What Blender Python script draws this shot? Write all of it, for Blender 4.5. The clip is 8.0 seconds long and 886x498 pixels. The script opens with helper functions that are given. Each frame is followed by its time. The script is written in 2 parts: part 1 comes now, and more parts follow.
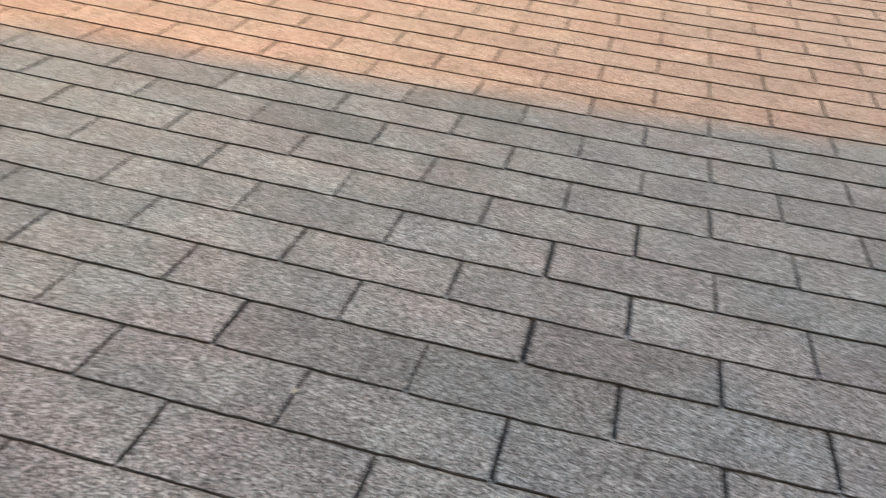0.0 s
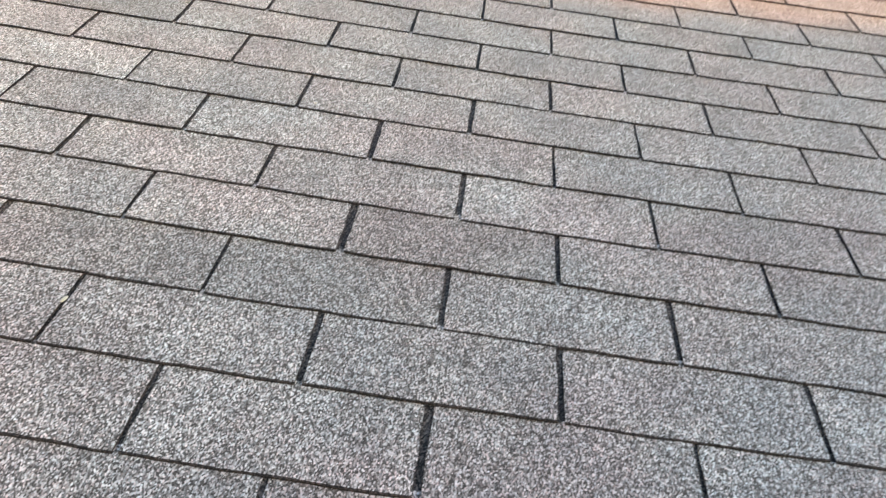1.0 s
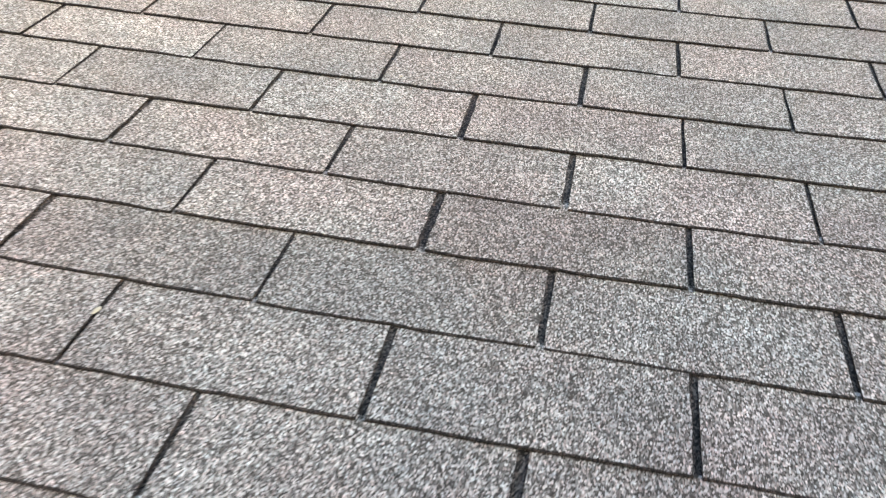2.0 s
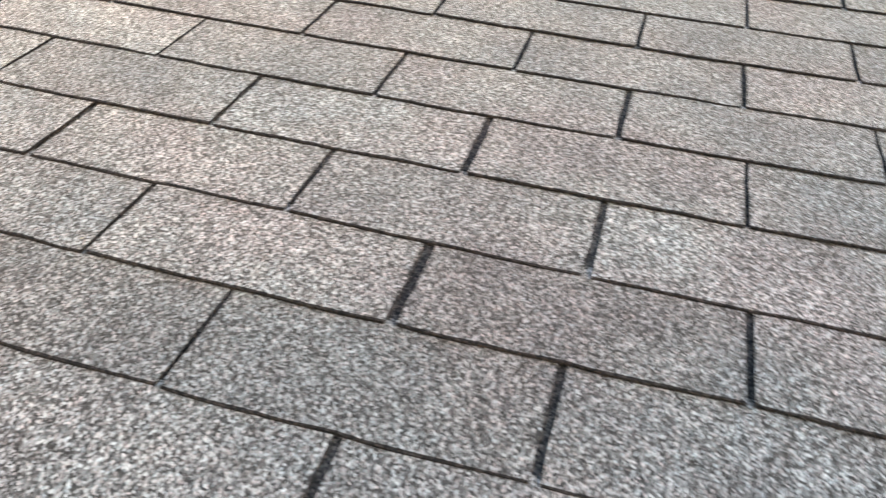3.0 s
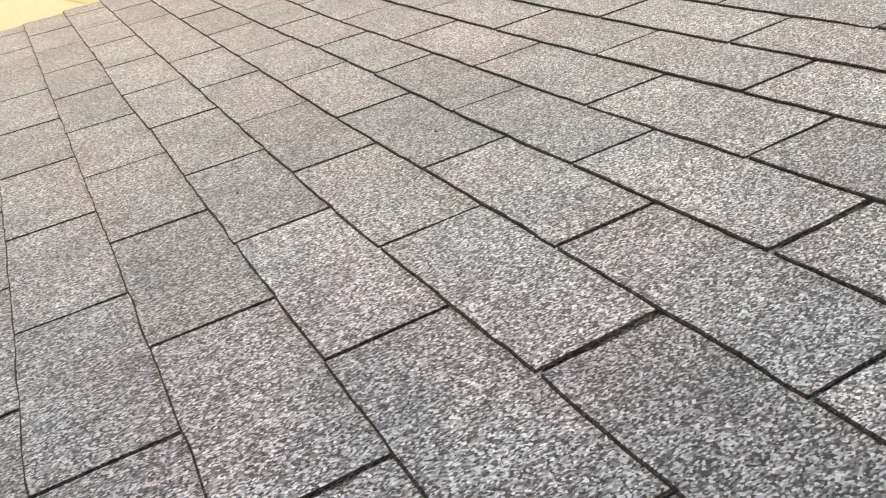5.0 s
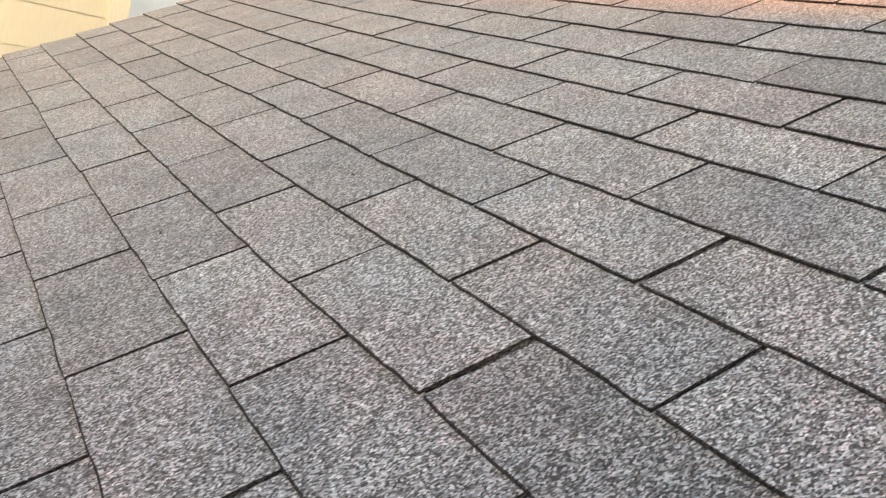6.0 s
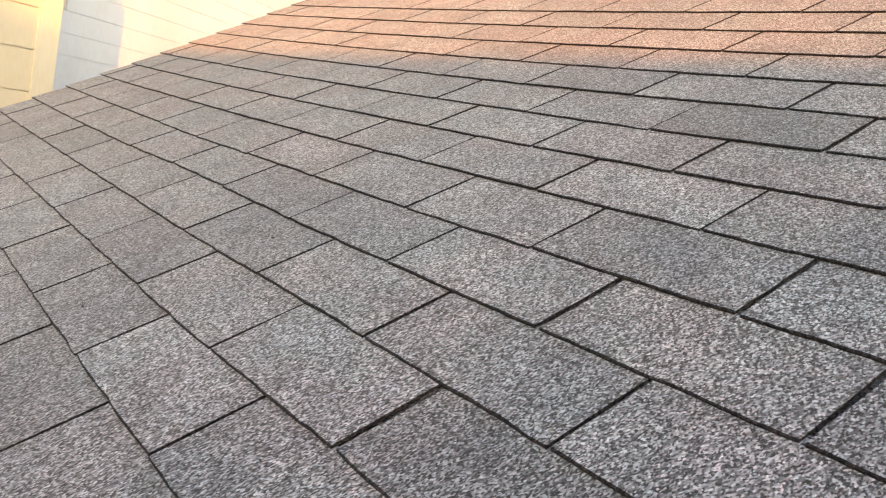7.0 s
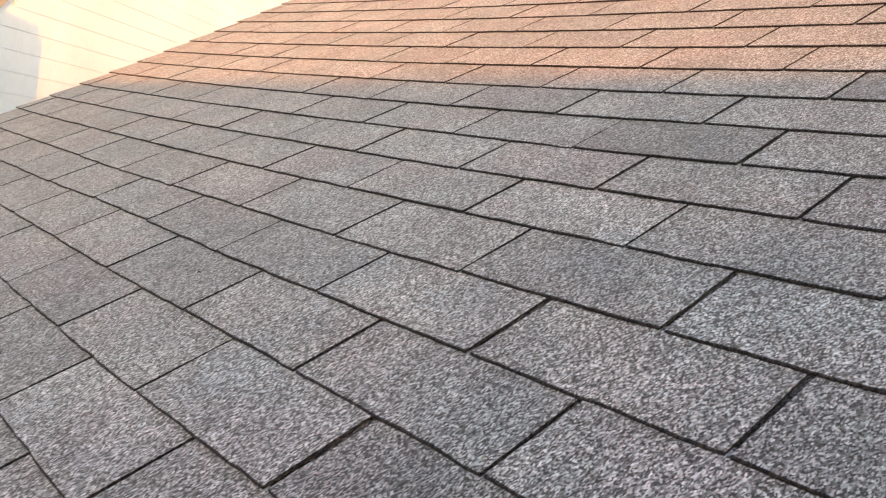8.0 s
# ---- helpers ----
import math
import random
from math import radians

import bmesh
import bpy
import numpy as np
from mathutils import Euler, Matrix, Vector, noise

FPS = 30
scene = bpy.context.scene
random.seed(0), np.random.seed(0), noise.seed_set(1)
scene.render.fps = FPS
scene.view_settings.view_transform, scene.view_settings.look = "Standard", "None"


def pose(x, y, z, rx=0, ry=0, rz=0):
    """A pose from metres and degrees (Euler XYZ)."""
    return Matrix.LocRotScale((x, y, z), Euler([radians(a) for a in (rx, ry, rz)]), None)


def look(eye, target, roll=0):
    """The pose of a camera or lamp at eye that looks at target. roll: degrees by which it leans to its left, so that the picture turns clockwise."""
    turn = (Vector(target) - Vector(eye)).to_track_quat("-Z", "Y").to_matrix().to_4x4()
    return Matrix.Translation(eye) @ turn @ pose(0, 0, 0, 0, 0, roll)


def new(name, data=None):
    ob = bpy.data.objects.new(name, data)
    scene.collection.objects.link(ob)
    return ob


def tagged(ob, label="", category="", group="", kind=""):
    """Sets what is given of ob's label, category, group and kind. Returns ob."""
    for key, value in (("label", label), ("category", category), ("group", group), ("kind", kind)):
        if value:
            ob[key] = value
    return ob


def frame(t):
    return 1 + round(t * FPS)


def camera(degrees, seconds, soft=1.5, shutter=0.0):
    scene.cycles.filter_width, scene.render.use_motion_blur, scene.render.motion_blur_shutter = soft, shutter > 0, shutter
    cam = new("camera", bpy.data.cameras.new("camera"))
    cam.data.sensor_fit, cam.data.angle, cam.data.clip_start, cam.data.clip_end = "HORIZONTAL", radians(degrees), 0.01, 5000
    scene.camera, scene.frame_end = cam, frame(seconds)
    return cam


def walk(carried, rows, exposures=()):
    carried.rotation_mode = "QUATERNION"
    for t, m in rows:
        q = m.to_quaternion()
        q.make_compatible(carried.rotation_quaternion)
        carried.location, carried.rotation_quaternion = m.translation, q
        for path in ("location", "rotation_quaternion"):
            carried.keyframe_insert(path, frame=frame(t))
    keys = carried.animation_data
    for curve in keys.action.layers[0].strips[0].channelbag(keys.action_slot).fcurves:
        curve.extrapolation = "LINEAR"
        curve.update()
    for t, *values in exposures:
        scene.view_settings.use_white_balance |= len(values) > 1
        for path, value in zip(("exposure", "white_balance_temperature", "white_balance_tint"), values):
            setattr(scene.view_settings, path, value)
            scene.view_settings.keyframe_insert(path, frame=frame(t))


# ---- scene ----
# ---------------------------------------------------------------- camera and walk
# The roof has axes of its own: x along the courses, y up the slope, z off the surface.
PITCH, BASE = 28.5, 3.2
ROOF = pose(0, 0, BASE, PITCH)
cam = camera(55.61, 8.0, soft=1.15, shutter=0.45)
ROWS = [
    (0.000, 0.0632, -1.0367, 0.8256, 58.10, -4.78, 14.31),
    (0.300, 0.0950, -1.0176, 0.8189, 56.95, -6.97, 9.16),
    (0.500, 0.1228, -0.9862, 0.7848, 56.68, -7.60, 6.57),
    (0.800, 0.1411, -0.9350, 0.7473, 53.96, -7.57, 5.35),
    (1.000, 0.1449, -0.9198, 0.7067, 53.15, -6.85, 5.49),
    (1.200, 0.1359, -0.9077, 0.7148, 51.83, -5.68, 6.99),
    (1.500, 0.1140, -0.8544, 0.6676, 51.56, -3.72, 9.17),
    (1.700, 0.1284, -0.8101, 0.6429, 51.40, -2.68, 10.39),
    (2.067, 0.1724, -0.7222, 0.5870, 51.59, -1.23, 11.99),
    (2.433, 0.2213, -0.6107, 0.5243, 51.83, -0.35, 13.51),
    (2.800, 0.2122, -0.5379, 0.4974, 51.87, -1.04, 14.80),
    (3.000, 0.1691, -0.5119, 0.5027, 51.80, -2.44, 15.97),
    (3.200, 0.1349, -0.5185, 0.4866, 51.64, -3.29, 18.30),
    (3.500, 0.0683, -0.5060, 0.4461, 51.40, 0.15, 25.81),
    (3.700, 0.0535, -0.4981, 0.4419, 52.18, 2.37, 30.27),
    (4.000, 0.0271, -0.4452, 0.3934, 54.26, 6.20, 39.07),
    (4.200, 0.0206, -0.4066, 0.3818, 56.13, 8.37, 45.79),
    (4.500, 0.0174, -0.3535, 0.4099, 58.66, 11.06, 54.91),
    (4.700, 0.0119, -0.3645, 0.4068, 60.37, 12.10, 59.47),
    (5.067, 0.0294, -0.3669, 0.4079, 62.00, 12.54, 62.42),
    (5.433, 0.0671, -0.3584, 0.4093, 63.09, 11.90, 61.45),
    (5.800, 0.0978, -0.3492, 0.4169, 63.65, 11.38, 59.90),
    (6.000, 0.1088, -0.3463, 0.4200, 64.16, 11.26, 59.25),
    (6.200, 0.1183, -0.3327, 0.4276, 64.93, 11.86, 59.19),
    (6.500, 0.1449, -0.3523, 0.4468, 66.04, 11.96, 56.88),
    (7.000, 0.1654, -0.3293, 0.4364, 66.47, 12.90, 54.31),
    (7.500, 0.1679, -0.3269, 0.4343, 66.53, 13.61, 51.69),
    (8.000, 0.1691, -0.3144, 0.4417, 66.54, 13.62, 49.29),
]
EXPOSURES = [
    (0.0, 2.03, 7000, 12), (0.5, 2.16, 6850, 14), (1.0, 2.53, 6800, 12), (1.5, 2.68, 6950, 12), (3.0, 2.52, 7000, 12), (3.5, 2.70, 7050, 14),
    (4.0, 2.52, 7050, 12), (4.5, 2.38, 6850, 10), (5.8, 2.02, 6600, 12), (6.5, 1.84, 6500, 12), (7.0, 1.74, 6450, 13), (8.0, 1.70, 6350, 14),
]
walk(cam, [(t, ROOF @ pose(x, y, z, rx, ry, rz)) for t, x, y, z, rx, ry, rz in ROWS], EXPOSURES)

# ---------------------------------------------------------------- world and sun
SUN_EL = 12.0
SUN_FROM = Vector((0.92, -0.384, math.tan(radians(SUN_EL)))).normalized()
world = bpy.data.worlds.new("world")
scene.world = world
world.use_nodes = True
wn = world.node_tree.nodes
sky = wn.new("ShaderNodeTexSky")
sky.sky_type, sky.sun_disc = "NISHITA", False
sky.sun_elevation = radians(SUN_EL)
sky.sun_rotation = math.atan2(SUN_FROM.x, SUN_FROM.y)
sky.air_density, sky.dust_density, sky.ozone_density = 1.0, 2.0, 1.0
wn["Background"].inputs["Strength"].default_value = 0.15
world.node_tree.links.new(sky.outputs["Color"], wn["Background"].inputs["Color"])
sun = new("sun", bpy.data.lights.new("sun", "SUN"))
sun.data.energy, sun.data.angle, sun.data.color = 1.48, radians(0.45), (1.0, 0.35, 0.02)
sun.matrix_world = look(SUN_FROM * 50, (0, 0, 0))


# ---------------------------------------------------------------- materials
def material(name, rough=0.9):
    m = bpy.data.materials.new(name)
    m.use_nodes = True
    nt = m.node_tree
    b = nt.nodes["Principled BSDF"]
    b.inputs["Roughness"].default_value = rough
    return m, nt, b


def node(nt, kind, **values):
    n = nt.nodes.new(kind)
    for key, value in values.items():
        n.inputs[key.replace("_", " ")].default_value = value
    return n


def ramp(nt, source, stops, interpolation="LINEAR"):
    r = nt.nodes.new("ShaderNodeValToRGB")
    r.color_ramp.interpolation = interpolation
    e = r.color_ramp.elements
    while len(e) < len(stops):
        e.new(0.5)
    for i, (p, c) in enumerate(stops):
        e[i].position, e[i].color = p, (*c, 1)
    nt.links.new(source, r.inputs["Fac"])
    return r.outputs["Color"]


def blend(nt, kind, fac, a, b):
    m = nt.nodes.new("ShaderNodeMix")
    m.data_type, m.blend_type = "RGBA", kind
    for value, slot in ((fac, 0), (a, 6), (b, 7)):
        if isinstance(value, (int, float)):
            m.inputs[slot].default_value = value
        elif isinstance(value, tuple):
            m.inputs[slot].default_value = (*value, 1)
        else:
            nt.links.new(value, m.inputs[slot])
    return m.outputs[2]


def granules(name, per_island, tone=1.0, dusty=0.24, cast=None):
    """Asphalt shingle: mineral granules of mixed greys, with a tone for each tab."""
    m, nt, b = material(name, 0.86)
    where = nt.nodes.new("ShaderNodeNewGeometry")
    pos = where.outputs["Position"]
    level = nt.nodes.new("ShaderNodeMapping")
    level.inputs["Rotation"].default_value = (radians(-PITCH), 0, 0)
    nt.links.new(pos, level.inputs["Vector"])
    grain = nt.nodes.new("ShaderNodeMapping")
    grain.inputs["Scale"].default_value = (1.15, 0.62, 1.0)
    nt.links.new(level.outputs["Vector"], grain.inputs["Vector"])
    cells = node(nt, "ShaderNodeTexVoronoi", Scale=580.0)
    fine = node(nt, "ShaderNodeTexNoise", Scale=170.0, Detail=4.0, Roughness=0.75)
    patch = node(nt, "ShaderNodeTexNoise", Scale=9.0, Detail=3.0)
    tint = node(nt, "ShaderNodeTexNoise", Scale=5.0, Detail=2.0)
    wear = node(nt, "ShaderNodeTexNoise", Scale=55.0, Detail=5.0, Roughness=0.75)
    for n in (cells, fine, patch, tint, wear):
        nt.links.new((grain.outputs["Vector"] if n in (cells, fine) else pos), n.inputs["Vector"])
    sep = nt.nodes.new("ShaderNodeSeparateColor")
    nt.links.new(cells.outputs["Color"], sep.inputs["Color"])
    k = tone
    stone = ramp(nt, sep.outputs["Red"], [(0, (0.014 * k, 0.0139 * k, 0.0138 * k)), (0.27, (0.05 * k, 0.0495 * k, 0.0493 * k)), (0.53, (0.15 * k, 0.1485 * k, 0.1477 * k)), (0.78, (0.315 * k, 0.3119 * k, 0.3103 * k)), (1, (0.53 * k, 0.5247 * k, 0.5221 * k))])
    hue = ramp(nt, sep.outputs["Green"], [(0.0, (1.12, 0.97, 0.95)), (0.35, (1.0, 1.0, 1.0)), (0.65, (1.0, 1.0, 1.0)), (1.0, (0.92, 1.02, 1.06))])
    stone = blend(nt, "MULTIPLY", 1.0, stone, hue)
    speck = ramp(nt, fine.outputs["Fac"], [(0.32, (0.42, 0.42, 0.42)), (0.68, (1.56, 1.56, 1.56))])
    col = blend(nt, "MULTIPLY", 0.55, stone, speck)
    col = blend(nt, "MULTIPLY", 0.85, col, ramp(nt, patch.outputs["Fac"], [(0.3, (0.78, 0.78, 0.8)), (0.7, (1.2, 1.2, 1.18))]))
    col = blend(nt, "MULTIPLY", 0.7, col, ramp(nt, tint.outputs["Fac"], [(0.36, (1.06, 0.97, 0.98)), (0.5, (1.0, 1.0, 1.0)), (0.64, (0.93, 1.0, 1.03))]))
    col = blend(nt, "MULTIPLY", 0.6, col, ramp(nt, wear.outputs["Fac"], [(0.28, (0.6, 0.6, 0.6)), (0.42, (1.0, 1.0, 1.0))]))
    if per_island:
        rnd = where.outputs["Random Per Island"]
    else:
        rnd = nt.nodes.new("ShaderNodeObjectInfo").outputs["Random"]
    col = blend(nt, "MULTIPLY", 1.0, col, ramp(nt, rnd, [(0.0, (0.875, 0.875, 0.885)), (0.2, (0.95, 0.95, 0.955)), (0.8, (1.03, 1.03, 1.03)), (1.0, (1.10, 1.095, 1.085))]))
    if cast:
        col = blend(nt, "MULTIPLY", 1.0, col, cast)
    nt.links.new(col, b.inputs["Base Color"])
    bump = node(nt, "ShaderNodeBump", Strength=0.6, Distance=0.0012)
    nt.links.new(sep.outputs["Red"], bump.inputs["Height"])
    nt.links.new(bump.outputs["Normal"], b.inputs["Normal"])
    b.inputs["Specular IOR Level"].default_value = 0.3
    b.inputs["Diffuse Roughness"].default_value = 1.0
    b.inputs["Sheen Weight"].default_value = dusty
    b.inputs["Sheen Roughness"].default_value = 0.5
    b.inputs["Sheen Tint"].default_value = (1.0, 0.90, 0.74, 1.0)
    return m


def paint(name, colour, rough=0.6, grain=(4.0, 90.0, 6.0)):
    """Painted board: soft dirt and faint grain."""
    m, nt, b = material(name, rough)
    co = nt.nodes.new("ShaderNodeTexCoord")
    mp = nt.nodes.new("ShaderNodeMapping")
    mp.inputs["Scale"].default_value = grain
    nt.links.new(co.outputs["Object"], mp.inputs["Vector"])
    g = node(nt, "ShaderNodeTexNoise", Scale=3.0, Detail=5.0)
    nt.links.new(mp.outputs["Vector"], g.inputs["Vector"])
    d = node(nt, "ShaderNodeTexNoise", Scale=1.3, Detail=6.0, Roughness=0.65)
    nt.links.new(co.outputs["Object"], d.inputs["Vector"])
    col = blend(nt, "MULTIPLY", 0.6, colour, ramp(nt, d.outputs["Fac"], [(0.3, (0.8, 0.78, 0.74)), (0.6, (1.0, 1.0, 1.0))]))
    col = blend(nt, "MULTIPLY", 0.35, col, ramp(nt, g.outputs["Fac"], [(0.35, (0.82, 0.81, 0.8)), (0.6, (1.0, 1.0, 1.0))]))
    nt.links.new(col, b.inputs["Base Color"])
    bump = node(nt, "ShaderNodeBump", Strength=0.2, Distance=0.002)
    nt.links.new(g.outputs["Fac"], bump.inputs["Height"])
    nt.links.new(bump.outputs["Normal"], b.inputs["Normal"])
    return m


def earth(name):
    m, nt, b = material(name, 0.95)
    where = nt.nodes.new("ShaderNodeNewGeometry")
    n = node(nt, "ShaderNodeTexNoise", Scale=0.6, Detail=8.0)
    f = node(nt, "ShaderNodeTexNoise", Scale=30.0, Detail=4.0)
    for q in (n, f):
        nt.links.new(where.outputs["Position"], q.inputs["Vector"])
    col = ramp(nt, n.outputs["Fac"], [(0.35, (0.05, 0.075, 0.03)), (0.65, (0.12, 0.12, 0.06))])
    col = blend(nt, "MULTIPLY", 0.7, col, ramp(nt, f.outputs["Fac"], [(0.3, (0.6, 0.6, 0.6)), (0.7, (1.2, 1.2, 1.2))]))
    nt.links.new(col, b.inputs["Base Color"])
    return m


TAB_MAT = granules("shingle_granules", False)
DARK_TAB_MAT = granules("darker_shingle_granules", False, 0.84)
PALE_TAB_MAT = granules("paler_shingle_granules", False, 1.1)
FIELD_MAT = granules("shingle_granules_field", True)
# same granules, toned down: the shade inside the slots is put into this colour
SHADED_DECK_MAT = granules("shaded_underlying_course", True, 0.24, 0.02, (1.1, 0.98, 0.9))
CUT = granules("cut_asphalt_edge", True, 0.10, 0.0, (1.2, 0.98, 0.88))
CREAM = paint("cream_yellow_paint", (0.72, 0.63, 0.43))
CREAM_TRIM = paint("cream_trim_paint", (0.76, 0.68, 0.48))
OFFWHITE = paint("off_white_paint", (0.95, 0.90, 0.81))
TAN = paint("tan_paint", (0.50, 0.38, 0.24))
WHITE_TRIM = paint("white_trim_paint", (0.8, 0.79, 0.76))
GRASS = earth("grass_and_soil")


# ---------------------------------------------------------------- building helpers
def mesh_of(name, bm, mat):
    me = bpy.data.meshes.new(name)
    bmesh.ops.recalc_face_normals(bm, faces=bm.faces)
    bm.to_mesh(me)
    bm.free()
    me.materials.append(mat)
    return me


def part(name, bm, mat, parent, label=""):
    ob = new(name, mesh_of(name, bm, mat))
    ob.parent = parent
    return tagged(ob, label)


def hull(bm, corners):
    """A solid of eight corners: the lower four in turn, then the upper four."""
    v = [bm.verts.new(c) for c in corners]
    for f in ((3, 2, 1, 0), (4, 5, 6, 7), (0, 1, 5, 4), (1, 2, 6, 5), (2, 3, 7, 6), (3, 0, 4, 7)):
        bm.faces.new([v[i] for i in f])


def slab(x0, y0, z0, x1, y1, z1, bevel=0.0):
    bm = bmesh.new()
    hull(bm, [(x0, y0, z0), (x1, y0, z0), (x1, y1, z0), (x0, y1, z0), (x0, y0, z1), (x1, y0, z1), (x1, y1, z1), (x0, y1, z1)])
    if bevel:
        bmesh.ops.bevel(bm, geom=bm.edges[:], offset=bevel, segments=1, affect="EDGES")
    return bm


# ---------------------------------------------------------------- ground
bm = bmesh.new()
bmesh.ops.create_grid(bm, x_segments=40, y_segments=40, size=1500)
ground = tagged(new("ground", mesh_of("ground", bm, GRASS)), "dry grass and bare soil round the houses", "ground", kind="structure")

# ---------------------------------------------------------------- the roof's surface
SURF = (0.0087, -0.0021, 0.0126, 0.0005)
X0, X1 = -3.215, 4.6
TAB, EXPOSED = 0.305, 0.1283
ROW_LOW, ROW_HIGH = -15, 33
ROW_SHIFT = {-3: (-2.8, -2.8), -2: (-0.9, 1.0), -1: (-1.6, 0.4), 0: (-1.1, -0.5), 1: (-3.3, -3.7), 2: (-2.9, -4.7), 3: (-0.4, 1.1), 4: (-3.1, 2.5), 5: (-3.6, 1.7), 6: (-2.8, 2.4), 7: (-9.1, 1.2)}
# where single tabs sit off their place, in millimetres
TAB_SHIFT = {(-6, -2): (1, -6), (-6, 2): (-5, -7), (-5.5, 1): (-1, 10), (-5, -2): (3, 3), (-4.5, 1): (-2, 7), (-4, 0): (-4, -3), (-3.5, -1): (-3, -3), (-3, -2): (-8, 0), (-3, 2): (14, -4), (-3, 4): (8, -2), (-2.5, -1): (-4, -4), (-2.5, 3): (7, 1), (-2.5, 5): (3, -5), (-2, 0): (-6, 2), (-2, 6): (6, 3), (-1.5, -1): (-3, 5), (-0.5, 5): (3, 6), (0.5, 1): (3, -7), (1, 4): (-6, 0), (1, 6): (-3, -4), (1.5, 1): (2, -6), (1.5, 3): (-3, -4), (1.5, 5): (-7, -2), (2, -2): (5, 4), (2, 4): (-5, -1)}


def lift(x, y):
    """How far the sagging deck stands off its plane."""
    def eased(v, lo, hi):
        c = min(max(v, lo), hi)
        return c, v - c
    xc, dx = eased(x, -3.6, 1.1)
    yc, dy = eased(y, -0.4, 1.3)
    a, b, c, d = SURF
    z = a * xc * xc + b * xc * yc + c * yc * yc + d * xc ** 3
    return z + (2 * a * xc + b * yc + 3 * d * xc * xc) * dx * 0.5 + (2 * c * yc + b * xc) * dy


def rake(y):
    """The roof's edge at y: it runs a little out of square."""
    return X0 - 0.12 * min(max(y, -0.4), 2.0)


def surface(x, y, z=0.0):
    return ROOF @ Vector((x, y, lift(x, y) + z))


def slope_frame(x, y):
    e = 0.02
    p = surface(x, y, -0.0076)
    ax = (surface(x + e, y) - surface(x - e, y)).normalized()
    ay = (surface(x, y + e) - surface(x, y - e)).normalized()
    az = ax.cross(ay).normalized()
    ay = az.cross(ax)
    return p, ax, ay, az


# deck: the covered part of the courses, seen only in the slots; its dark colour holds their shade
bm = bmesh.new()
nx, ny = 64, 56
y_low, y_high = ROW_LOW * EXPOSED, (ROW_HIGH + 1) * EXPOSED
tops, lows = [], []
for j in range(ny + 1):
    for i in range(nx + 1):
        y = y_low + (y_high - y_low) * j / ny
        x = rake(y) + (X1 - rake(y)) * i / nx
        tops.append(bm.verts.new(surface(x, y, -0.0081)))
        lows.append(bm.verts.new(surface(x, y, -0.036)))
w = nx + 1
for j in range(ny):
    for i in range(nx):
        k = j * w + i
        bm.faces.new((tops[k], tops[k + 1], tops[k + w + 1], tops[k + w]))
        bm.faces.new((lows[k + w], lows[k + w + 1], lows[k + 1], lows[k]))
for j in range(ny):
    for i in (0, nx):
        k = j * w + i
        bm.faces.new((tops[k], tops[k + w], lows[k + w], lows[k]))
for i in range(nx):
    for j in (0, ny):
        k = j * w + i
        bm.faces.new((tops[k], tops[k + 1], lows[k + 1], lows[k]))
roof = tagged(new("roof", mesh_of("roof", bm, SHADED_DECK_MAT)), "sloping roof covered in grey three-tab asphalt shingles", "roof", kind="structure")

# ---------------------------------------------------------------- house under the roof
LOW, HIGH = ROOF @ Vector((0, y_low, 0)), ROOF @ Vector((0, y_high, 0))


def gable_wall(name, x0, x1):
    bm = bmesh.new()
    v0, v1, deep = LOW.y + 0.35, HIGH.y, HIGH.y - LOW.y - 0.35
    zl, zh = LOW.z + 0.08, HIGH.z - 0.12
    ring = [(v0, 0.0), (v1 + deep, 0.0), (v1 + deep, zl), (v1, zh), (v0, zl)]
    a = [bm.verts.new((x0, y, z)) for y, z in ring]
    b = [bm.verts.new((x1, y, z)) for y, z in ring]
    bm.faces.new(a)
    bm.faces.new(b[::-1])
    for i in range(5):
        bm.faces.new((a[i], b[i], b[(i + 1) % 5], a[(i + 1) % 5]))
    return tagged(new(name, mesh_of(name, bm, OFFWHITE)), "off-white gable wall under the shingled roof", "wall", kind="structure")


gable_wall("wall_west", X0 + 0.22, X0 + 0.40)
gable_wall("wall_east", X1 - 0.40, X1 - 0.22)
front = slab(X0 + 0.40, LOW.y + 0.35, 0, X1 - 0.40, LOW.y + 0.53, LOW.z + 0.08)
tagged(new("wall_south", mesh_of("wall_south", front, OFFWHITE)), "off-white front wall below the eave", "wall", kind="structure")
back = slab(X0 + 0.40, 2 * HIGH.y - LOW.y - 0.53, 0, X1 - 0.40, 2 * HIGH.y - LOW.y - 0.35, LOW.z + 0.08)
tagged(new("wall_north", mesh_of("wall_north", back, OFFWHITE)), "off-white back wall below the far eave", "wall", kind="structure")
bm = bmesh.new()
run = HIGH.y - LOW.y
hull(bm, [(X0, HIGH.y, HIGH.z - 0.03), (X1, HIGH.y, HIGH.z - 0.03), (X1, HIGH.y + run, LOW.z - 0.03), (X0, HIGH.y + run, LOW.z - 0.03),
          (X0, HIGH.y, HIGH.z), (X1, HIGH.y, HIGH.z), (X1, HIGH.y + run, LOW.z), (X0, HIGH.y + run, LOW.z)])
tagged(new("roof_north", mesh_of("roof_north", bm, FIELD_MAT)), "far slope of the grey shingled roof", "roof", kind="structure")
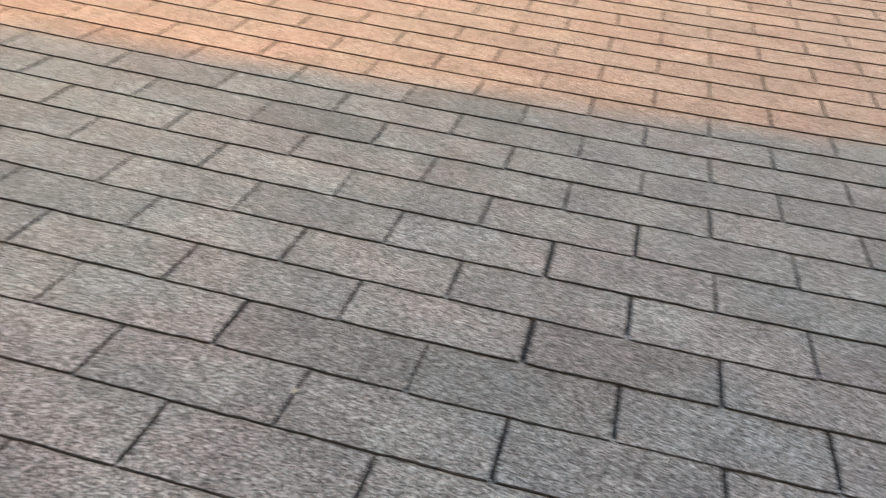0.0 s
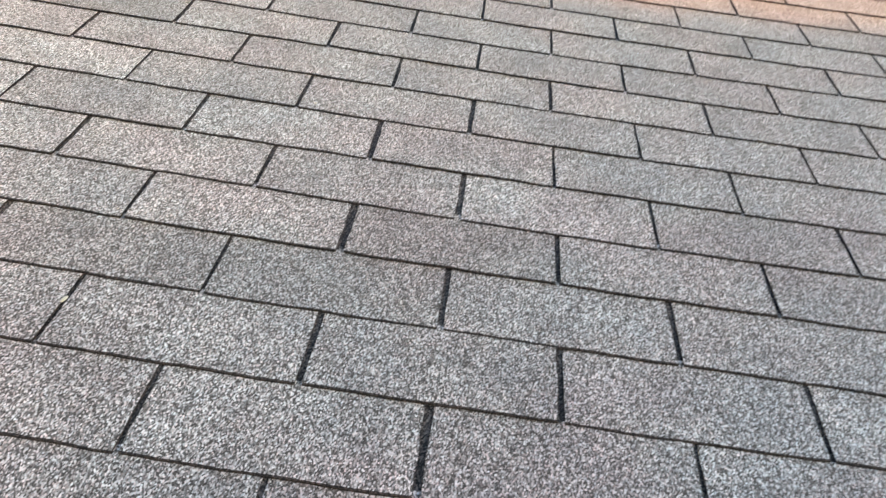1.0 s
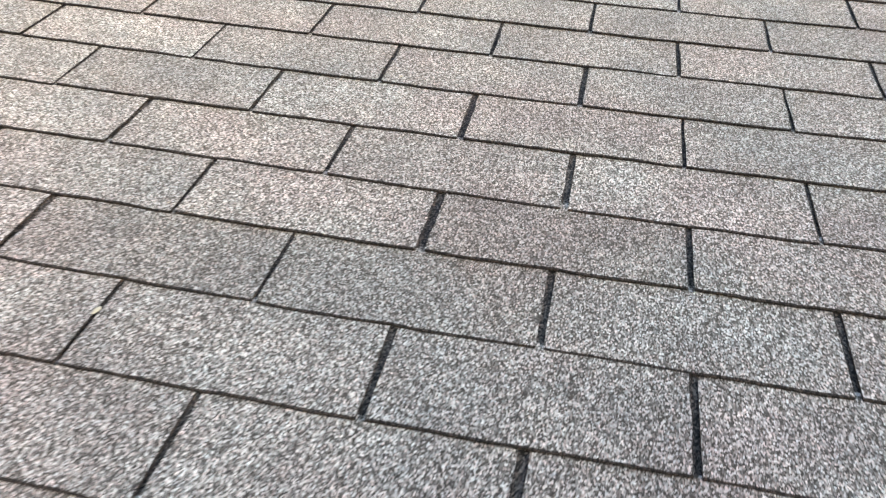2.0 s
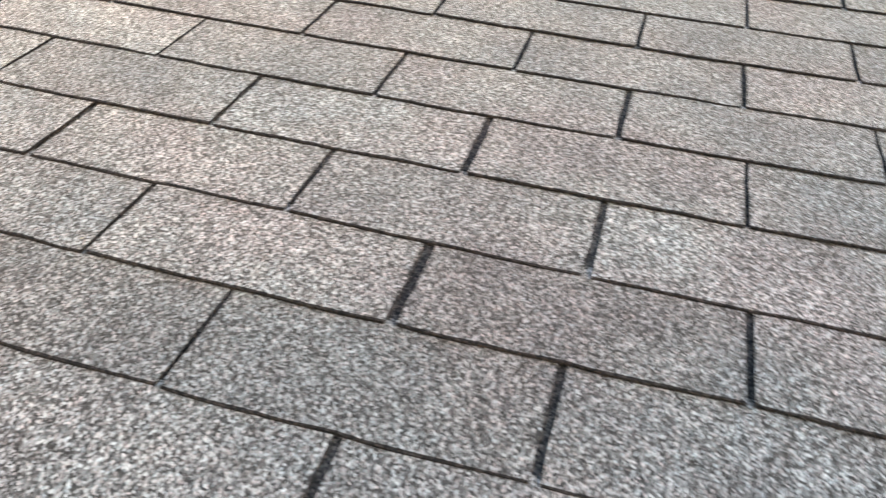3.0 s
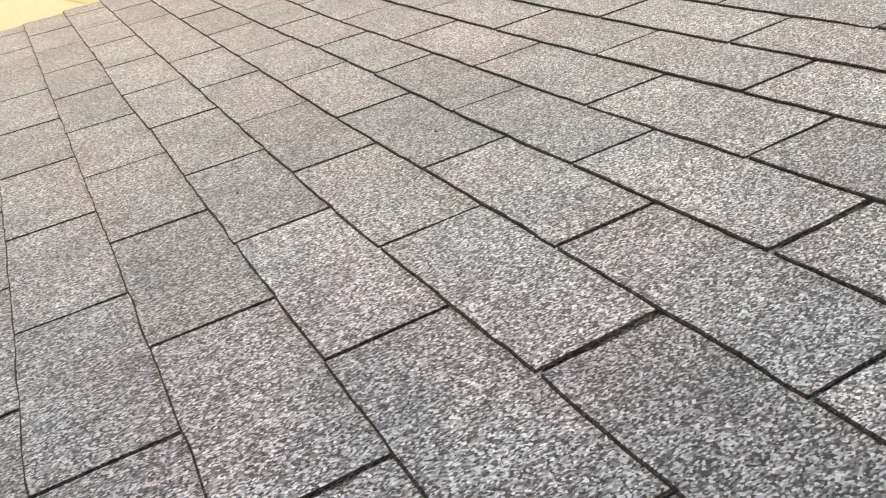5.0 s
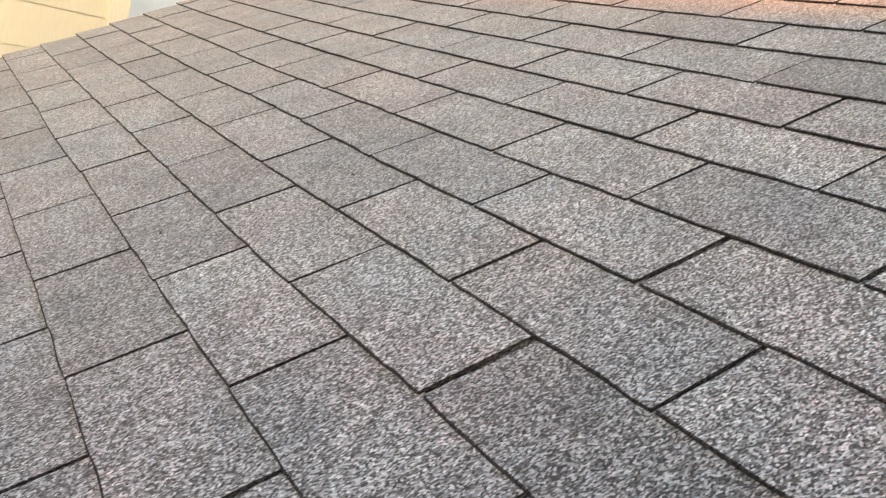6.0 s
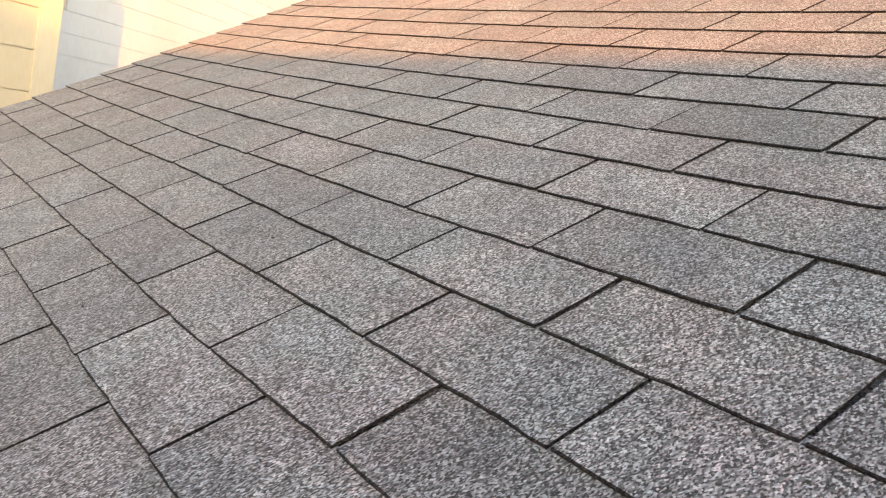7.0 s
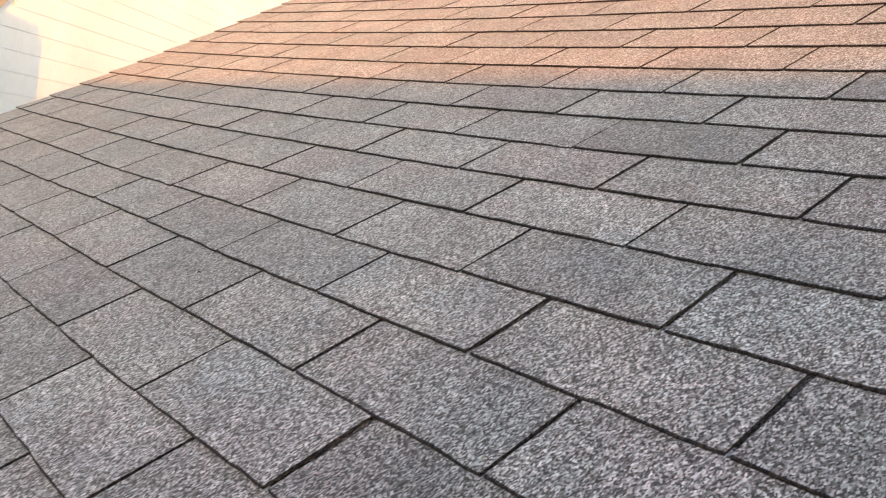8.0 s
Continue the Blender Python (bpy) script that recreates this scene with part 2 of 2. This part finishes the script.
# rake board below the edge of the roof
bm = bmesh.new()
prev = None
for j in range(29):
    y = y_low + (y_high - y_low) * j / 28
    ring = [bm.verts.new(surface(rake(y) + dx, y, dz)) for dx, dz in ((0.006, -0.037), (0.03, -0.037), (0.03, -0.17), (0.006, -0.17))]
    if prev:
        for i in range(4):
            bm.faces.new((prev[i], prev[(i + 1) % 4], ring[(i + 1) % 4], ring[i]))
    else:
        bm.faces.new(ring)
    prev = ring
bm.faces.new(prev[::-1])
tagged(new("trim_rake", mesh_of("trim_rake", bm, WHITE_TRIM)), "white rake board under the shingle edge", "trim", kind="structure")


# ---------------------------------------------------------------- neighbouring houses
def siding_wall(parent, start, along, length, z_low, top, lap, mat, proud=0.0135, gap=0.0035):
    """Lap siding: one board for each course, thick at its lower edge. top(s) is the wall's height at s metres along it."""
    along = Vector(along).normalized()
    out = Vector((along.y, -along.x, 0))
    start = Vector(start)
    z, made = z_low, []
    z_end = max(top(i * length / 200) for i in range(201))
    while z < z_end - 0.01:
        lo, hi = 0.0, length
        steps = [i * length / 200 for i in range(201) if top(i * length / 200) > z + lap * 0.5]
        if steps:
            lo, hi = steps[0], steps[-1]
        if hi - lo > 0.1:
            zt = z + lap - gap
            bm = bmesh.new()
            a, b = start + along * lo, start + along * hi
            hull(bm, [a + Vector((0, 0, z)), b + Vector((0, 0, z)), b + out * proud + Vector((0, 0, z)), a + out * proud + Vector((0, 0, z)),
                      a + Vector((0, 0, zt)), b + Vector((0, 0, zt)), b + out * 0.011 + Vector((0, 0, zt)), a + out * 0.011 + Vector((0, 0, zt))])
            made.append(part("siding_board", bm, mat, parent))
        z += lap
    return made


def block(bm, a, along, length, depth, z0, z1, fall=0.0):
    """A solid behind a wall line: its outer face runs from a along the wall; its top, and its foot where that is off the ground, falls away to the back."""
    along = Vector(along).normalized()
    back = Vector((-along.y, along.x, 0)) * depth
    a = Vector(a)
    b = a + along * length
    ring = [a, b, b + back, a + back]
    low = fall if z0 > 0 else 0.0
    hull(bm, [Vector((q.x, q.y, z0 - low * (i > 1))) for i, q in enumerate(ring)] + [Vector((q.x, q.y, z1 - fall * (i > 1))) for i, q in enumerate(ring)])


# cream house close to the rake: its corner shows with a corner board
CORNER = Vector((-4.173, 0.293, 0))
FACE = Vector((-0.37, 0.93, 0)).normalized()
OUT = Vector((FACE.y, -FACE.x, 0))
CREAM_TOP = BASE + 1.105
CREAM_DEEP, CREAM_FALL = 1.75, 0.5
cream_house = tagged(new("cream_house"), "pale yellow house with wide lap siding and corner board", "house")
bm = bmesh.new()
block(bm, CORNER - FACE * 5.0, FACE, 5.0, CREAM_DEEP, 0, CREAM_TOP, CREAM_FALL)
part("wall", bm, CREAM, cream_house)
siding_wall(cream_house, CORNER - FACE * 5.0 + OUT * 0.004, FACE, 4.9, BASE - 1.97, lambda q: CREAM_TOP - 0.05, 0.19, CREAM)
bm = bmesh.new()
block(bm, CORNER - FACE * 0.1 + OUT * 0.026, FACE, 0.104, 0.022, BASE - 3.0, CREAM_TOP - 0.02)
part("corner_board", bm, CREAM_TRIM, cream_house, "cream painted corner board")
bm = bmesh.new()
block(bm, CORNER - FACE * 5.2, FACE, 5.2, CREAM_DEEP, CREAM_TOP + 0.002, CREAM_TOP + 0.05, CREAM_FALL)
part("roof", bm, TAN, cream_house)

# off-white house behind it, with a gable that faces the roof
GABLE_START = Vector((-5.192, 0.247, 0))
GABLE_ALONG = Vector((-0.64, 0.77, 0)).normalized()
GABLE_OUT = Vector((GABLE_ALONG.y, -GABLE_ALONG.x, 0))


def gable_top(q):
    """The rake of the gable, rising along the wall to its ridge."""
    return BASE + 0.30 + min(q, 9.0 - q)


white_house = tagged(new("white_house"), "off-white house with narrow lap siding in low sun", "house")
bm = bmesh.new()
ring = [(0.0, 0.0), (9.0, 0.0), (9.0, gable_top(9.0)), (4.5, gable_top(4.5)), (0.0, gable_top(0.0))]
sides = [[bm.verts.new(GABLE_START + GABLE_ALONG * q - GABLE_OUT * d + Vector((0, 0, z))) for q, z in ring] for d in (0.0, 5.0)]
bm.faces.new(sides[0])
bm.faces.new(sides[1][::-1])
for i in range(5):
    bm.faces.new((sides[0][i], sides[1][i], sides[1][(i + 1) % 5], sides[0][(i + 1) % 5]))
part("wall", bm, OFFWHITE, white_house)
siding_wall(white_house, GABLE_START + GABLE_OUT * 0.004, GABLE_ALONG, 9.0, BASE - 2.036, gable_top, 0.132, OFFWHITE, 0.0128, 0.0018)
for q0, q1 in ((-0.3, 4.5), (9.3, 4.5)):
    bm = bmesh.new()
    tops = [GABLE_START + GABLE_ALONG * q + Vector((0, 0, gable_top(q) + 0.02)) for q in (q0, q1)]
    hull(bm, [tops[0] - GABLE_OUT * 5.2, tops[1] - GABLE_OUT * 5.2, tops[1] + GABLE_OUT * 0.05, tops[0] + GABLE_OUT * 0.05] +
         [p + Vector((0, 0, 0.16)) for p in (tops[0] - GABLE_OUT * 5.2, tops[1] - GABLE_OUT * 5.2, tops[1] + GABLE_OUT * 0.05, tops[0] + GABLE_OUT * 0.05)])
    part("roof", bm, TAN, white_house, "tan painted gable overhang")

# an unseen taller house, added in the sun's way: its ridge casts the shade that lies on the lower courses
SHADE_A = ROOF @ Vector((-3.3, 0.654, lift(-3.3, 0.654)))
SHADE_B = ROOF @ Vector((1.1, 1.182, lift(1.1, 1.182)))
RIDGE_Z = BASE + 3.6
ends = [p + SUN_FROM * ((RIDGE_Z - p.z) / SUN_FROM.z) for p in (SHADE_A, SHADE_B)]
ridge_way = (ends[1] - ends[0]).normalized()
across = Vector((ridge_way.y, -ridge_way.x, 0))
r0, r1 = ends[0] - ridge_way * 3.0, ends[1] + ridge_way * 9.0
shade_house = tagged(new("shade_house"), "unseen off-white house with grey gable roof, added to cast the shade", "house")
bm = bmesh.new()
eave = RIDGE_Z - 1.7
ring = [(-2.6, 0.0), (2.6, 0.0), (2.6, eave), (0.0, RIDGE_Z - 0.14), (-2.6, eave)]
sides = [[bm.verts.new(Vector((q.x, q.y, 0)) + across * u + Vector((0, 0, z))) for u, z in ring] for q in (r0 + ridge_way * 0.3, r1 - ridge_way * 0.3)]
bm.faces.new(sides[0])
bm.faces.new(sides[1][::-1])
for i in range(5):
    bm.faces.new((sides[0][i], sides[1][i], sides[1][(i + 1) % 5], sides[0][(i + 1) % 5]))
part("wall", bm, OFFWHITE, shade_house)
for side in (-1, 1):
    bm = bmesh.new()
    drop = Vector((0, 0, 2.0))
    a, b = r0, r1
    c, d = r1 + across * side * 3.0 - drop, r0 + across * side * 3.0 - drop
    thick = Vector((0, 0, 0.1))
    hull(bm, [a - thick, b - thick, c - thick, d - thick, a, b, c, d])
    part("roof", bm, FIELD_MAT, shade_house, "grey shingled slope")

# ---------------------------------------------------------------- shingles
THICK, LAP = 0.0036, 0.0105
rng = random.Random(11)


def tab_verts(seed, width):
    """One tab on axes of its own: butt at y 0, worn edges, wedge-shaped as it lies on the course below."""
    r = random.Random(seed)
    n = 14
    per_metre = width / TAB
    length = EXPOSED + LAP
    lip = 0.0018
    cols = []
    for i in range(n + 1):
        x = (i / n - 0.5) * width
        dy = r.uniform(-0.0006, 0.0006) + 0.0007 * math.sin(i * 0.9 + seed)
        dz = r.uniform(-0.0002, 0.0003) + 0.0003 * math.sin(i * 0.6 + 2 * seed)
        edge = lip * r.uniform(0.55, 1.35)
        if i in (0, n):
            dy += 0.0005
        head = 0.0021
        zt = 0.0061 + dz
        col = [(x, dy, zt - THICK), (x, dy, zt - 0.0005), (x, dy + edge, zt)]
        for f in (0.22, 0.41, 0.6, 0.8):
            fray = r.uniform(-0.0011, 0.0011) * per_metre if i in (0, n) else 0.0
            col.append((x + fray, length * f, zt + (head - zt) * f))
        cols.append(col + [(x, length, head), (x, length, head - 0.003)])
    return cols


def add_tab(verts, faces, cols, place, cuts):
    base = len(verts)
    m = len(cols[0])
    for c in cols:
        verts.extend(place(v) for v in c)
    for i in range(len(cols) - 1):
        for j in range(m - 1):
            k = base + i * m + j
            faces.append((k, k + m, k + m + 1, k + 1))
            cuts.append(int(j < 2))
    cuts += [1, 1]
    faces.append(tuple(base + j for j in range(m)))
    faces.append(tuple(base + (len(cols) - 1) * m + j for j in range(m))[::-1])


SLOT = 0.0064
# slots that were cut or have opened wider than the rest, in millimetres
WIDE_SLOTS = {(0, 0): 11.5, (0.5, 1): 10.5, (0, 2): 9.5, (0.5, 3): 8.5, (0, -2): 9, (0.5, -1): 8.5, (0.5, -3): 10, (1, 0): 7.5, (1, -2): 8.5, (1.5, -1): 8}


def slot_width(u, row):
    return WIDE_SLOTS.get((u, row), SLOT * 1000) / 1000


tab_meshes, dark_meshes, pale_meshes = [], [], []
# tabs from a darker batch, by course and slot
DARK_TABS = {(0.0, 0), (-0.5, -1), (1.5, 7), (3.0, 8), (-2.5, 5), (-1.5, 7), (-3.5, -3), (-1.5, -1)}
# tabs that stand off the course below: millimetres, and degrees by which one end is higher
LIFTED = {(0.0, -2): (1.2, 0.35), (-1.0, 0): (0.5, -0.1), (0.5, 3): (0.6, 0.15)}
# and tabs that are paler
PALE_TABS = {(-2.5, 1), (-2.5, -1), (-2.5, 3), (-1.0, 2), (-3.0, -2), (0.5, 1)}
for seed in range(8):
    verts, faces, cuts = [], [], []
    add_tab(verts, faces, tab_verts(seed, 1.0), lambda v: v, cuts)
    me = bpy.data.meshes.new("shingle")
    me.from_pydata(verts, [], faces)
    me.materials.append(TAB_MAT)
    me.materials.append(CUT)
    me.polygons.foreach_set("material_index", cuts)
    tab_meshes.append(me)
    dark = me.copy()
    dark.materials[0] = DARK_TAB_MAT
    dark_meshes.append(dark)
    pale = me.copy()
    pale.materials[0] = PALE_TAB_MAT
    pale_meshes.append(pale)

field_verts, field_faces, field_cuts = [], [], []
for row in range(ROW_LOW, ROW_HIGH + 1):
    half = 0.5 if row % 2 else 0.0
    drift, rise = ROW_SHIFT.get(row, (rng.uniform(-4, 4), 0.0))
    first = math.floor(X0 / TAB) - 3
    slots = []
    for k in range(first, math.ceil(X1 / TAB) + 2):
        u = k + half
        dx, dy = TAB_SHIFT.get((u, row), (rng.uniform(-2.0, 2.0), rng.uniform(-1.2, 1.2)))
        slots.append((u, u * TAB + (drift + dx) / 1000, row * EXPOSED + (rise + dy - 4.0) / 1000))
    for (u, xa, ya), (u_next, xb, yb) in zip(slots, slots[1:]):
        xa, xb = xa + slot_width(u, row) / 2 * rng.uniform(0.85, 1.15), xb - slot_width(u_next, row) / 2 * rng.uniform(0.85, 1.15)
        edge = rake(ya) - 0.012 + rng.uniform(-0.005, 0.005)
        xa, xb = max(xa, edge), min(xb, X1 + 0.012)
        if xb - xa < 0.02:
            continue
        xm, ym = (xa + xb) / 2, (ya + yb) / 2
        p, ax, ay, az = slope_frame(xm, ym)
        turn = math.atan2(yb - ya, xb - xa)
        ax = ax * math.cos(turn) + ay * math.sin(turn)
        curl = rng.uniform(-0.0004, 0.0008) + LIFTED.get((u, row), (0, 0))[0] / 1000
        m = Matrix((ax, ay, az)).transposed().to_4x4()
        m.translation = p + az * curl
        m = m @ pose(0, 0, 0, 0, -LIFTED.get((u, row), (0, 0))[1], 0)
        seed = rng.randrange(8)
        if -4 <= row <= 12 and -3.75 < xm < 1.75:
            ob = new("shingle", (dark_meshes if (u, row) in DARK_TABS else pale_meshes if (u, row) in PALE_TABS else tab_meshes)[seed])
            ob.parent = roof
            ob.matrix_world = m @ Matrix.Diagonal((xb - xa, 1, 1, 1))
        else:
            cols = tab_verts(seed, xb - xa)
            add_tab(field_verts, field_faces, cols, lambda v: tuple(m @ Vector(v)), field_cuts)
me = bpy.data.meshes.new("shingle_field")
me.from_pydata(field_verts, [], field_faces)
me.materials.append(FIELD_MAT)
me.materials.append(CUT)
me.polygons.foreach_set("material_index", field_cuts)
field = new("shingle_field", me)
field.parent = roof
tagged(field, "grey asphalt shingles of the outer courses", kind="stuff")

# ---------------------------------------------------------------- loose bits on the shingles
CHIP_MAT = paint("pale_chip", (0.45, 0.42, 0.33), 0.8, (60.0, 60.0, 60.0))


def stone_chip(seed, x, y, size, turn, label, z=0.003, name="stone_chip", mat=CHIP_MAT, high=0.4, group="stone chips on the shingles"):
    """A flat, broken chip or blob lying on the shingles."""
    r = random.Random(seed)
    bm = bmesh.new()
    n = 9
    rims = []
    for level, shrink in ((0.0, 0.85), (0.35, 1.0), (0.75, 0.8), (1.0, 0.45)):
        rims.append([bm.verts.new((math.cos(i * 2 * math.pi / n) * size * shrink * r.uniform(0.8, 1.15),
                                   math.sin(i * 2 * math.pi / n) * size * 0.42 * shrink * r.uniform(0.75, 1.2),
                                   level * size * high)) for i in range(n)])
    bm.faces.new(rims[0][::-1])
    bm.faces.new(rims[-1])
    for a, b in zip(rims, rims[1:]):
        for i in range(n):
            bm.faces.new((a[i], a[(i + 1) % n], b[(i + 1) % n], b[i]))
    ob = new(name, mesh_of(name, bm, mat))
    p, ax, ay, az = slope_frame(x, y)
    m = Matrix((ax, ay, az)).transposed().to_4x4()
    m.translation = p + az * z
    ob.matrix_world = m @ pose(0, 0, 0, 0, 0, turn)
    return tagged(ob, label, name.replace("_", " "), group)


stone_chip(3, -0.305, -0.181, 0.0065, 74, "pale cream stone chip wedged in a shingle slot", 0.0035)
stone_chip(5, -0.125, 0.402, 0.0035, 10, "tiny pale stone chip at a shingle butt edge", 0.0063)
stone_chip(8, -0.318, 0.012, 0.0022, 40, "tiny pale stone chip at the corner of a tab", 0.0063)
TAR = granules("tar_blob", True, 0.10, 0.0, (1.1, 1.0, 0.92))
stone_chip(12, -1.078, -0.214, 0.0065, 3, "small dark tar speck stuck on a grey shingle", 0.0040, "tar_speck", TAR, 0.16, "tar specks on the shingles")
stone_chip(15, -1.022, 0.070, 0.0050, 8, "tiny dark tar speck stuck on a grey shingle", 0.0040, "tar_speck", TAR, 0.16, "tar specks on the shingles")
